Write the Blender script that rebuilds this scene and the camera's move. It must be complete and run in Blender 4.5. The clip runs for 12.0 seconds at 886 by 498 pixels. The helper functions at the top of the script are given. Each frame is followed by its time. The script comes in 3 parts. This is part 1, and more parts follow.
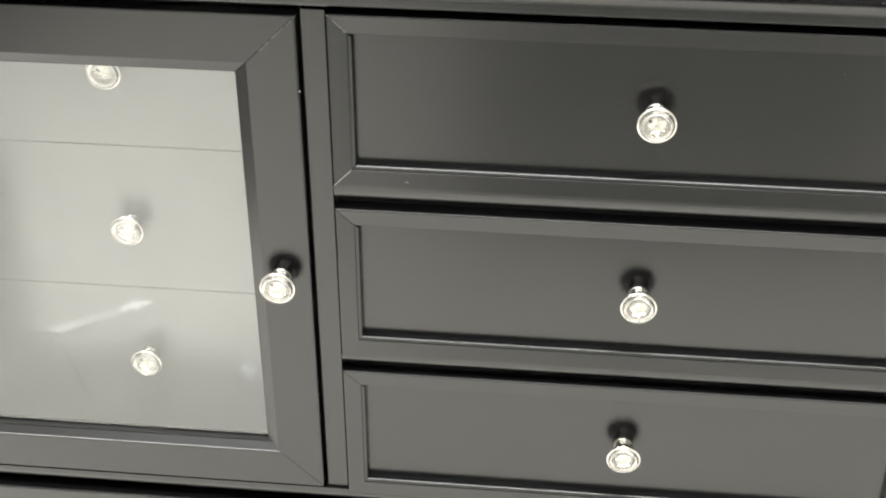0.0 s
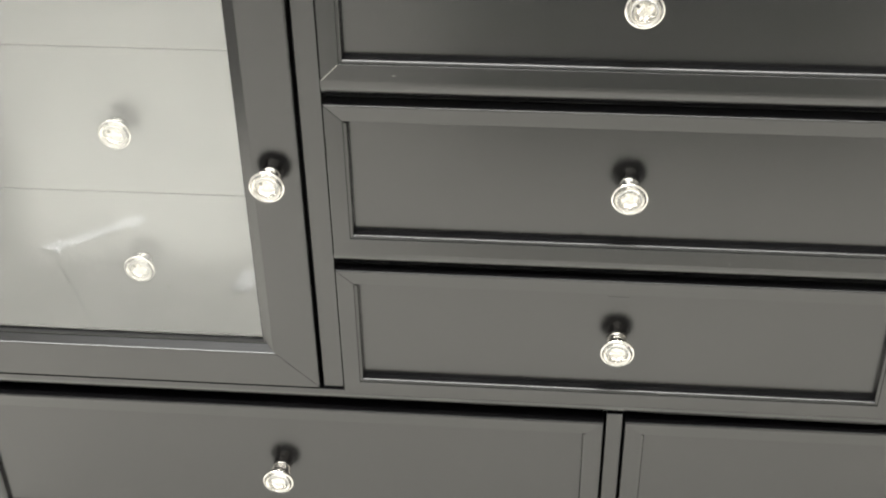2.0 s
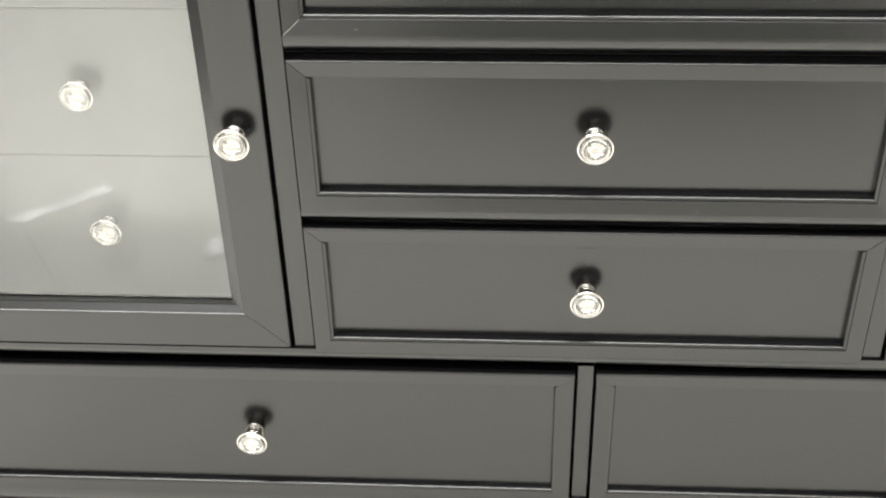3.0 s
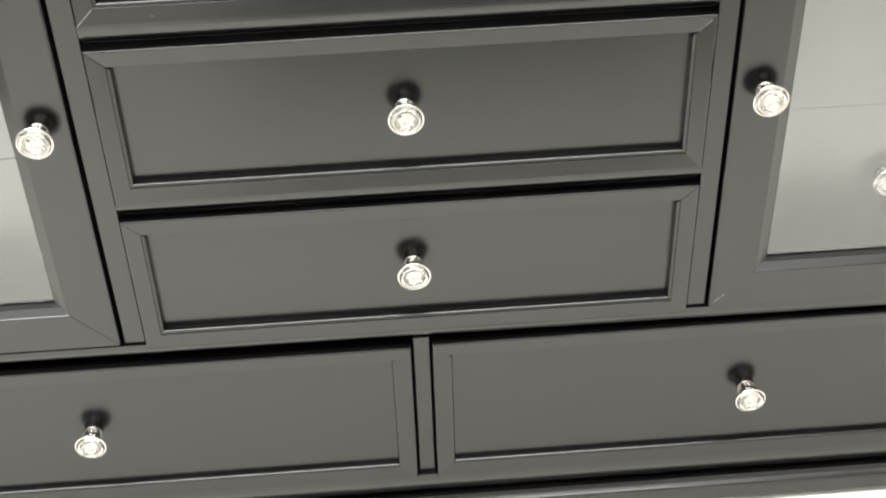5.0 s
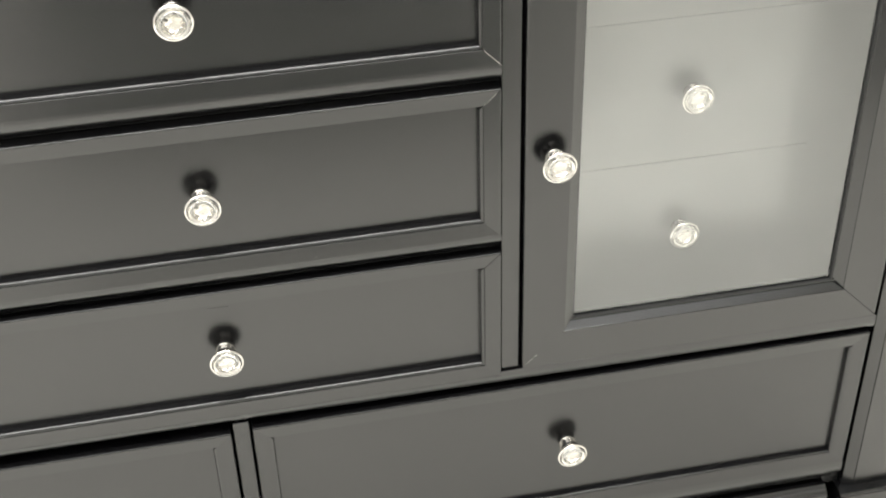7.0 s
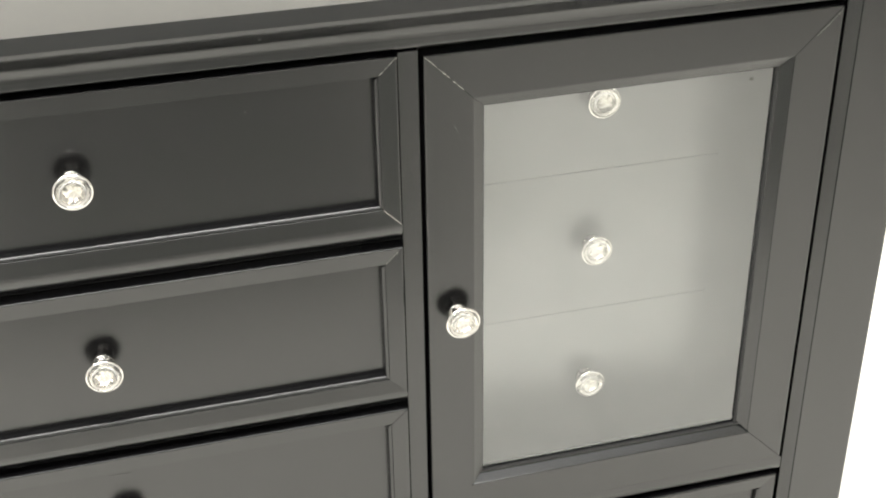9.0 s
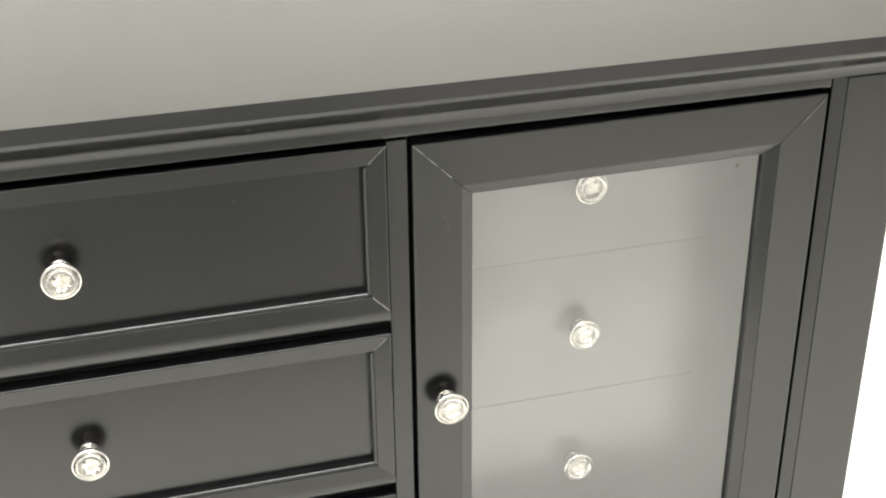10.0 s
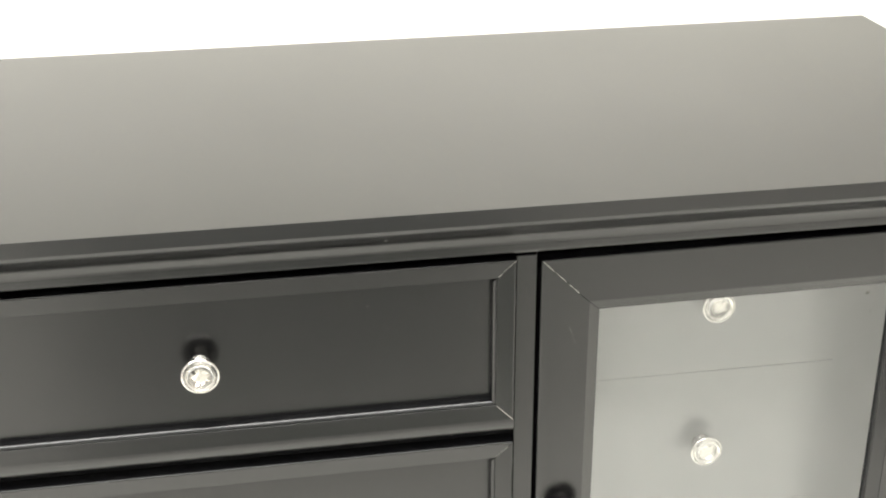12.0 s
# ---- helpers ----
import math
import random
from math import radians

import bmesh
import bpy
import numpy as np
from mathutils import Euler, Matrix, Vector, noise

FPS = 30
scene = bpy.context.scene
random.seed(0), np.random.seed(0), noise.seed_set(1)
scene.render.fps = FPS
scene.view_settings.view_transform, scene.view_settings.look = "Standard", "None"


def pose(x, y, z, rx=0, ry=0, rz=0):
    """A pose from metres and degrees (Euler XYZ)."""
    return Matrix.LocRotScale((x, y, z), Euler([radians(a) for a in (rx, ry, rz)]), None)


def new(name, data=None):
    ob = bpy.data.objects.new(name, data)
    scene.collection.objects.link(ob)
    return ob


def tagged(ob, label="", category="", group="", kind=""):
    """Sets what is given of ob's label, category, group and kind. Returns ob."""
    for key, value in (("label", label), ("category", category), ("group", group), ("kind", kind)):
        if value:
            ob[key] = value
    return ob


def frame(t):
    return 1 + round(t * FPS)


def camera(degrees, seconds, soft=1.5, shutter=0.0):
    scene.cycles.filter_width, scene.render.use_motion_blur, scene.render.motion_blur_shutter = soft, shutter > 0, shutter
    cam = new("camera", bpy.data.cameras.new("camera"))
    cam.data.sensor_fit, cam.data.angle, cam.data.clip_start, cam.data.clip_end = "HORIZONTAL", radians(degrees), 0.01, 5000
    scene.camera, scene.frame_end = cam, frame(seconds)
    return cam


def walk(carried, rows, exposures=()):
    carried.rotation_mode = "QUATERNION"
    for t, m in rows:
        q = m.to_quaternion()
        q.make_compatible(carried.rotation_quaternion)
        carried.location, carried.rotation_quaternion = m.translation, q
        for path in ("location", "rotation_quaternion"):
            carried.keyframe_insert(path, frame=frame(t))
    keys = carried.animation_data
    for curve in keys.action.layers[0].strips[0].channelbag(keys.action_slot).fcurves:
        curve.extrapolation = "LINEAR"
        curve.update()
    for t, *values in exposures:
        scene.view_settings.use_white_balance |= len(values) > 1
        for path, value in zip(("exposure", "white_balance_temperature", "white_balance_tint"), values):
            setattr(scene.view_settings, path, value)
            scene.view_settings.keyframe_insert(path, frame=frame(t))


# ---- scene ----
# camera: seconds, x, y, z, yaw, pitch, roll
cam = camera(36.79, 12.0, soft=2.05)
ROWS = [
    (0.0, -0.0816, -0.9903, 1.2317, 5.587, -33.023, -0.094),
    (0.5, -0.0775, -0.9936, 1.2227, 5.672, -33.636, 0.130),
    (1.0, -0.0737, -0.9968, 1.2150, 5.664, -34.374, 0.363),
    (1.5, -0.0727, -0.9986, 1.2105, 5.386, -35.289, 0.619),
    (2.0, -0.0709, -1.0023, 1.2033, 4.973, -36.049, 0.887),
    (2.5, -0.0686, -1.0082, 1.1965, 4.265, -36.684, 1.156),
    (2.7, -0.0677, -1.0099, 1.1932, 3.876, -36.917, 1.234),
    (4.3, -0.0414, -1.0106, 1.1793, -0.947, -38.249, 1.562),
    (4.5, -0.0356, -1.0122, 1.1783, -1.886, -38.194, 1.682),
    (5.0, -0.0229, -1.0164, 1.1770, -4.099, -37.921, 1.597),
    (5.5, -0.0065, -1.0220, 1.1823, -6.288, -37.585, 1.689),
    (6.0, 0.0058, -1.0218, 1.1912, -8.309, -37.298, 1.540),
    (6.5, 0.0179, -1.0174, 1.1996, -10.026, -36.856, 1.400),
    (7.0, 0.0299, -1.0167, 1.2034, -11.377, -35.940, 1.369),
    (7.2, 0.0344, -1.0167, 1.2064, -11.848, -35.534, 1.348),
    (8.8, 0.0384, -1.0158, 1.2198, -15.130, -30.773, 0.816),
    (9.0, 0.0426, -1.0156, 1.2241, -15.223, -30.184, 0.728),
    (9.5, 0.0494, -1.0147, 1.2331, -15.446, -28.725, 0.744),
    (10.0, 0.0433, -1.0065, 1.2443, -15.756, -27.531, 0.467),
    (10.5, 0.0302, -1.0004, 1.2489, -15.710, -26.126, 0.088),
    (11.0, 0.0267, -0.9929, 1.2656, -14.595, -25.615, -0.127),
    (11.5, 0.0341, -1.0048, 1.2775, -12.232, -24.886, 0.023),
    (12.0, 0.0402, -1.0174, 1.2868, -9.593, -24.338, 0.338),
]
walk(cam, [(t, pose(x, y, z, 90 + pitch, roll, yaw)) for t, x, y, z, yaw, pitch, roll in ROWS])

# ---- world and lamps ----
world = bpy.data.worlds.new("world")
scene.world = world
world.use_nodes = True
world.node_tree.nodes["Background"].inputs[0].default_value = (0.9, 0.92, 1.0, 1)
world.node_tree.nodes["Background"].inputs[1].default_value = 0.05
scene.view_settings.exposure = 0.0

LAMP_COLOUR = (0.995, 0.990, 0.962)
COOL = (0.93, 0.965, 1.0)
LAMPS = [  # x, y, width, depth, watts, colour: two rows before the sideboard, two panels behind it
    (-0.80, -0.70, 3.4, 0.5, 140.0, LAMP_COLOUR),
    # unseen cool row, added so up-facing chamfers reflect a bluish light
    (0.10, -1.85, 3.4, 0.5, 13.0, COOL),
    # unseen panels, added to brighten the backdrop and what the top reflects
    (-1.15, 0.72, 1.2, 1.3, 66.0, LAMP_COLOUR),
    (1.15, 0.72, 1.2, 1.3, 60.0, LAMP_COLOUR),
]
CEILING = 2.75


# ---- material helpers ----
def material(name):
    m = bpy.data.materials.new(name)
    m.use_nodes = True
    nt = m.node_tree
    return m, nt, nt.nodes["Principled BSDF"]


def node(nt, kind, **values):
    n = nt.nodes.new(kind)
    for k, v in values.items():
        n.inputs[k.replace("_", " ")].default_value = v
    return n


def lacquer(name, base, rough, coat=0.0, fine=0.00018, mottle=1.0):
    """Sprayed satin lacquer: slight orange peel, faint smudges, uneven gloss."""
    m, nt, b = material(name)
    link = nt.links.new
    co = nt.nodes.new("ShaderNodeTexCoord")
    big = node(nt, "ShaderNodeTexNoise", Scale=5.0, Detail=4.0, Roughness=0.6)
    small = node(nt, "ShaderNodeTexNoise", Scale=900.0, Detail=2.0)
    speck = node(nt, "ShaderNodeTexNoise", Scale=70.0, Detail=5.0, Roughness=0.7)
    for n in (big, small, speck):
        link(co.outputs["Object"], n.inputs["Vector"])
    ramp = nt.nodes.new("ShaderNodeMapRange")
    ramp.inputs[3].default_value, ramp.inputs[4].default_value = rough * 0.86, rough * 1.16
    link(big.outputs["Fac"], ramp.inputs[0])
    link(ramp.outputs[0], b.inputs["Roughness"])
    mix = nt.nodes.new("ShaderNodeMix")
    mix.data_type = "RGBA"
    mix.inputs["A"].default_value = (*[c * (1 - 0.15 * mottle) for c in base], 1)
    mix.inputs["B"].default_value = (*[c * (1 + 0.2 * mottle) for c in base], 1)
    link(speck.outputs["Fac"], mix.inputs["Factor"])
    link(mix.outputs["Result"], b.inputs["Base Color"])
    bump = nt.nodes.new("ShaderNodeBump")
    bump.inputs["Strength"].default_value, bump.inputs["Distance"].default_value = 0.12, fine
    link(small.outputs["Fac"], bump.inputs["Height"])
    link(bump.outputs[0], b.inputs["Normal"])
    b.inputs["Coat Weight"].default_value = coat
    b.inputs["Specular IOR Level"].default_value = 0.68
    b.inputs["Coat Roughness"].default_value = 0.12
    return m


def plaster(name, colour, rough, scale=3.0, depth=0.002, spread=0.06):
    m, nt, b = material(name)
    link = nt.links.new
    co = nt.nodes.new("ShaderNodeTexCoord")
    a = node(nt, "ShaderNodeTexNoise", Scale=scale, Detail=5.0)
    g = node(nt, "ShaderNodeTexNoise", Scale=180.0, Detail=3.0)
    link(co.outputs["Object"], a.inputs["Vector"])
    link(co.outputs["Object"], g.inputs["Vector"])
    mix = nt.nodes.new("ShaderNodeMix")
    mix.data_type = "RGBA"
    mix.inputs["A"].default_value = (*[c * (1 - spread) for c in colour], 1)
    mix.inputs["B"].default_value = (*[min(1, c * (1 + spread)) for c in colour], 1)
    link(a.outputs["Fac"], mix.inputs["Factor"])
    link(mix.outputs["Result"], b.inputs["Base Color"])
    bump = nt.nodes.new("ShaderNodeBump")
    bump.inputs["Strength"].default_value, bump.inputs["Distance"].default_value = 0.2, depth
    link(g.outputs["Fac"], bump.inputs["Height"])
    link(bump.outputs[0], b.inputs["Normal"])
    b.inputs["Roughness"].default_value = rough
    return m


def metal(name, colour, rough):
    m, nt, b = material(name)
    b.inputs["Base Color"].default_value = (*colour, 1)
    b.inputs["Metallic"].default_value = 1.0
    b.inputs["Roughness"].default_value = rough
    return m


CHARCOAL = lacquer("charcoal_lacquer", (0.0027, 0.0026, 0.0029), 0.25)
INNER = lacquer("silver_lacquer", (0.134, 0.1355, 0.1385), 0.33, mottle=0.4)
INNER.node_tree.nodes["Principled BSDF"].inputs["Metallic"].default_value = 0.42
CORE = lacquer("dark_core", (0.012, 0.012, 0.012), 0.55)
REBATE_BLACK = lacquer("rebate_black", (0.006, 0.006, 0.006), 0.8)
CHIP = lacquer("worn_edge", (0.34, 0.325, 0.30), 0.5)
SCRATCH = lacquer("fine_scratch", (0.075, 0.073, 0.068), 0.5)
NICKEL = metal("polished_nickel", (0.40, 0.38, 0.35), 0.08)
# dark reflections on the knob, put into the colour
DARK_METAL = metal("dark_reflection_metal", (0.05, 0.05, 0.048), 0.35)
SILVERING = metal("silvered_backing", (0.78, 0.755, 0.71), 0.20)
PAPER = plaster("white_seamless_paper", (0.872, 0.855, 0.796), 0.55, 1.5, 0.0015, 0.02)
WALL = plaster("grey_white_paint", (0.66, 0.655, 0.645), 0.7)
CEIL = plaster("ceiling_paint", (0.75, 0.74, 0.71), 0.8)
CONCRETE = plaster("grey_concrete", (0.20, 0.195, 0.185), 0.55, 2.0, 0.003, 0.25)
# for the unseen block that darkens the lacquer's reflections
BLOCK_GREY = plaster("reflection_block_grey", (0.37, 0.38, 0.36), 0.8, 6.0, 0.002, 0.12)
FIXTURE = plaster("white_enamel", (0.8, 0.8, 0.78), 0.4)

CRYSTAL, _nt, _b = material("clear_crystal")
_b.inputs["Base Color"].default_value = (1.0, 0.995, 0.98, 1)
_b.inputs["Transmission Weight"].default_value = 1.0
_b.inputs["Roughness"].default_value = 0.02
_b.inputs["IOR"].default_value = 1.5

# coated cabinet glass: clear, with a strong surface reflection
GLASS, _nt, _b = material("reflective_glass")
_nt.nodes.remove(_b)
_clear = _nt.nodes.new("ShaderNodeBsdfTransparent")
_clear.inputs[0].default_value = (0.95, 0.95, 0.945, 1)
_gloss = _nt.nodes.new("ShaderNodeBsdfGlossy")
_gloss.inputs["Color"].default_value = (0.972, 0.975, 0.978, 1)
_gloss.inputs["Roughness"].default_value = 0.03
_mix = _nt.nodes.new("ShaderNodeMixShader")
_mix.inputs[0].default_value = 0.125
_co = _nt.nodes.new("ShaderNodeTexCoord")
_smudge = node(_nt, "ShaderNodeTexNoise", Scale=11.0, Detail=4.0, Roughness=0.65)
_range = _nt.nodes.new("ShaderNodeMapRange")
_range.inputs[1].default_value, _range.inputs[2].default_value = 0.38, 0.72
_range.inputs[3].default_value, _range.inputs[4].default_value = 0.130, 0.116
_nt.links.new(_co.outputs["Object"], _smudge.inputs["Vector"])
_nt.links.new(_smudge.outputs["Fac"], _range.inputs[0])
_nt.links.new(_range.outputs[0], _mix.inputs[0])
_nt.links.new(_clear.outputs[0], _mix.inputs[1])
_nt.links.new(_gloss.outputs[0], _mix.inputs[2])
_nt.links.new(_mix.outputs[0], _nt.nodes["Material Output"].inputs[0])

# uncoated faces of the pane
CLEAR, _nt, _b = material("clear_glass")
_nt.nodes.remove(_b)
_clear = _nt.nodes.new("ShaderNodeBsdfTransparent")
_clear.inputs[0].default_value = (0.97, 0.975, 0.97, 1)
_nt.links.new(_clear.outputs[0], _nt.nodes["Material Output"].inputs[0])

GLOW, _nt, _b = material("lamp_diffuser")
_b.inputs["Base Color"].default_value = (0.9, 0.9, 0.88, 1)
_b.inputs["Emission Color"].default_value = (*LAMP_COLOUR, 1)
_b.inputs["Emission Strength"].default_value = 1.5


# ---- mesh helpers ----
def mesh_object(name, bm, mats, smooth=False):
    bmesh.ops.recalc_face_normals(bm, faces=bm.faces[:])
    me = bpy.data.meshes.new(name)
    bm.to_mesh(me)
    bm.free()
    for m in (mats if isinstance(mats, (list, tuple)) else [mats]):
        me.materials.append(m)
    if smooth:
        for p in me.polygons:
            p.use_smooth = True
    return new(name, me)


def part(name, bm, mats, parent, label="", smooth=False):
    ob = mesh_object(name, bm, mats, smooth)
    ob.parent = parent
    if parent is not None:
        bpy.context.view_layer.update()
        ob.matrix_parent_inverse = parent.matrix_world.inverted()
    return tagged(ob, label) if label else ob


def box(x0, x1, y0, y1, z0, z1, bevel=0.0, segments=2, bm=None):
    bm = bm or bmesh.new()
    got = bmesh.ops.create_cube(bm, size=1.0)
    vs = got["verts"]
    for v in vs:
        v.co = Vector(((x0 + x1) / 2 + v.co.x * (x1 - x0), (y0 + y1) / 2 + v.co.y * (y1 - y0), (z0 + z1) / 2 + v.co.z * (z1 - z0)))
    if bevel:
        es = list({e for v in vs for e in v.link_edges})
        bmesh.ops.bevel(bm, geom=es, offset=bevel, segments=segments, profile=0.6, affect="EDGES")
    return bm


def sweep(ends, closed=True):
    """A strip between two copies of one outline: ends holds the two lists of points."""
    bm = bmesh.new()
    a, b = ([bm.verts.new(p) for p in pts] for pts in ends)
    n = len(a)
    for i in range(n if closed else n - 1):
        j = (i + 1) % n
        bm.faces.new((a[i], a[j], b[j], b[i]))
    if closed:
        bm.faces.new(a)
        bm.faces.new(b[::-1])
    return bm


def mitred(x0, x1, z0, z1, outline, gaps, low=None):
    """Four mitred members of a frame. outline: (inset from the outer edge, y); gaps: of the joints top left, top right, bottom left, bottom right."""
    tl, tr, bl, br = gaps
    made = []
    for side in ("top", "bottom", "left", "right"):
        e0, e1 = [], []
        for u, y in (low or outline) if side == "bottom" else outline:
            if side == "top":
                e0.append((x0 + u + tl, y, z1 - u)), e1.append((x1 - u - tr, y, z1 - u))
            elif side == "bottom":
                e0.append((x0 + u + bl, y, z0 + u)), e1.append((x1 - u - br, y, z0 + u))
            elif side == "left":
                e0.append((x0 + u, y, z0 + u + bl)), e1.append((x0 + u, y, z1 - u - tl))
            else:
                e0.append((x1 - u, y, z0 + u + br)), e1.append((x1 - u, y, z1 - u - tr))
        made.append((side, sweep((e0, e1))))
    return made


# ---- the studio ----
def build_room():
    X, Y0, Y1, H, T = 3.4, -2.8, 2.7, CEILING, 0.12
    tagged(mesh_object("floor", box(-X, X, Y0, Y1, -0.12, -0.004), CONCRETE), "grey concrete studio floor under a white paper sheet", "floor", kind="structure")
    for name, b in (("wall_north", (-X - T, X + T, Y1, Y1 + T)), ("wall_south", (-X - T, X + T, Y0 - T, Y0)),
                    ("wall_east", (X, X + T, Y0, Y1)), ("wall_west", (-X - T, -X, Y0, Y1))):
        tagged(mesh_object(name, box(*b, -0.12, H), WALL), "plain pale grey painted studio wall", "wall", kind="structure")
    tagged(mesh_object("ceiling", box(-X - T, X + T, Y0 - T, Y1 + T, H, H + T), CEIL), "plain white painted studio ceiling", "ceiling", kind="structure")
    # seamless paper: flat on the floor, curving up behind
    bm = bmesh.new()
    line = [(-2.4 + 0.1 * i, 0.0) for i in range(41)] + [(1.65 + 0.75 * math.sin(radians(a)), 0.75 - 0.75 * math.cos(radians(a))) for a in range(6, 91, 6)] + [(2.4, 1.2), (2.4, 2.6)]
    cols = [-1.3 + 0.18 * i for i in range(26)]
    grid = [[bm.verts.new((x, y, z)) for x in cols] for y, z in line]
    for r0, r1 in zip(grid, grid[1:]):
        for i in range(len(cols) - 1):
            bm.faces.new((r0[i], r0[i + 1], r1[i + 1], r1[i]))
    tagged(mesh_object("backdrop", bm, PAPER, smooth=True), "white seamless paper sweep under and behind the sideboard", "backdrop", kind="structure")


def build_lamps():
    for x, y, w, d, watts, colour in LAMPS:
        root = tagged(new("ceiling_light"), "white rectangular panel light, unseen, fixed to the studio ceiling", "ceiling light", "ceiling lights")
        root.location = (x, y, CEILING)
        bm = bmesh.new()
        for a, b, c, e in ((-w / 2 - 0.03, w / 2 + 0.03, -d / 2 - 0.03, -d / 2), (-w / 2 - 0.03, w / 2 + 0.03, d / 2, d / 2 + 0.03),
                           (-w / 2 - 0.03, -w / 2, -d / 2, d / 2), (w / 2, w / 2 + 0.03, -d / 2, d / 2)):
            box(x + a, x + b, y + c, y + e, CEILING - 0.06, CEILING - 0.002, bm=bm)
        part("frame", bm, FIXTURE, root)
        part("diffuser", box(x - w / 2, x + w / 2, y - d / 2, y + d / 2, CEILING - 0.03, CEILING - 0.01), GLOW, root)
        la = bpy.data.lights.new("panel_lamp", "AREA")
        la.shape, la.size, la.size_y, la.energy, la.color = "RECTANGLE", w, d, watts, colour
        ob = new("panel_lamp", la)
        ob.location = (x, y, CEILING - 0.065)


def build_reflection_block():
    """An unseen grey block, added behind the camera to darken the lacquer's reflections."""
    root = tagged(new("studio_bench"), "unseen grey block added to darken the lacquer's reflections", "bench")
    root.location = (0.12, -1.275, 0)
    part("body", box(-0.25, 0.49, -1.58, -0.97, 0.03, 0.44, 0.015, 2), BLOCK_GREY, root)
    part("cushion", box(-0.26, 0.50, -1.59, -0.96, 0.442, 0.53, 0.025, 3), BLOCK_GREY, root)
    for x in (-0.19, 0.43):
        for y in (-1.52, -1.03):
            part("foot", box(x - 0.03, x + 0.03, y - 0.03, y + 0.03, 0.002, 0.032, 0.004, 1), CORE, root)


# glossy strips added as streaks, and a grey line, mirrored in the door's glass
GLINT, _nt, _b = material("glossy_white_glint")
_b.inputs["Base Color"].default_value = (0.95, 0.95, 0.93, 1)
_b.inputs["Roughness"].default_value = 0.18
_b.inputs["Metallic"].default_value = 0.08
_b.inputs["Specular IOR Level"].default_value = 1.0
LINE_GREY = plaster("floor_line_grey", (0.66, 0.65, 0.63), 0.8)


def crinkled(points, width, pleat, lean, label):
    """A glossy strip along floor points, in small uneven pleats tilted to catch light."""
    rng = random.Random(int(width * 1e4))
    bm = bmesh.new()
    for (xa, ya), (xb, yb) in zip(points, points[1:]):
        n = max(1, round((ya - yb) / pleat))
        for i in range(n):
            q0, q1 = i / n, (i + 1) / n - 0.02
            h = pleat * rng.uniform(0.44, 0.56)
            w = width * rng.uniform(0.6, 1.1) / 2
            mid = xa + (xb - xa) * (q0 + q1) / 2 + rng.uniform(-0.1, 0.1) * width
            y0, y1 = ya + (yb - ya) * q0, ya + (yb - ya) * q1
            lean_up = (lean + rng.uniform(-0.02, 0.02)) * 2 * w
            quad = [(mid - w, y0, 0.0012 + lean_up), (mid + w, y0, 0.0012), (mid + w * 0.9, y1, h + 0.0012), (mid - w * 0.9, y1, h + 0.0012 + lean_up)]
            top = [bm.verts.new(p) for p in quad]
            low = [bm.verts.new((x, y, z - 0.0007)) for x, y, z in quad]
            bm.faces.new(top), bm.faces.new(low[::-1])
            for a in range(4):
                b = (a + 1) % 4
                bm.faces.new((top[a], low[a], low[b], top[b]))
    return tagged(mesh_object("film_scrap", bm, GLINT), label, "scrap")


def build_floor_glints():
    crinkled([(-0.840, -0.588), (-0.800, -0.617), (-0.752, -0.652), (-0.716, -0.683)], 0.026, 0.007, 0.17, "crinkled glossy white strip added for a bright streak in the glass")
    crinkled([(-0.524, -0.506), (-0.513, -0.550)], 0.036, 0.010, 0.14, "small glossy white patch added for a bright spot in the glass")
    # thin grey line added for the faint dark line in the glass
    line = [(-0.822, -0.572), (-0.790, -0.525), (-0.765, -0.490), (-0.738, -0.448), (-0.706, -0.404)]
    cu = bpy.data.curves.new("thread", "CURVE")
    cu.dimensions, cu.bevel_depth, cu.bevel_resolution = "3D", 0.0009, 2
    sp = cu.splines.new("POLY")
    sp.points.add(len(line) - 1)
    for p, (x, y) in zip(sp.points, line):
        p.co = (x, y, 0.0012, 1)
    cu.materials.append(LINE_GREY)
    tagged(new("thread", cu), "thin grey line added on the white paper", "thread")


build_room()
build_lamps()
build_reflection_block()
build_floor_glints()

# ---- the sideboard ----
# heights of the panels' sunk fields and their drawers' edges
HALF = 0.2518         # half width of the middle drawers' fields
RIM = 0.0203          # width of the drawers' mouldings
STILE_IN, STILE_OUT = 0.2731, 0.2912
DOOR_X0, DOOR_X1, DOOR_Z0, DOOR_Z1 = 0.2946, 0.6862, 0.3772, 0.8892
FRIEZE = 0.8942
CROWN_Z = 0.9045
TOP = 0.950
POST_X0, POST_X1 = 0.7055, 0.7708
FACE = -0.003         # front of stiles and rails
BACK = 0.49


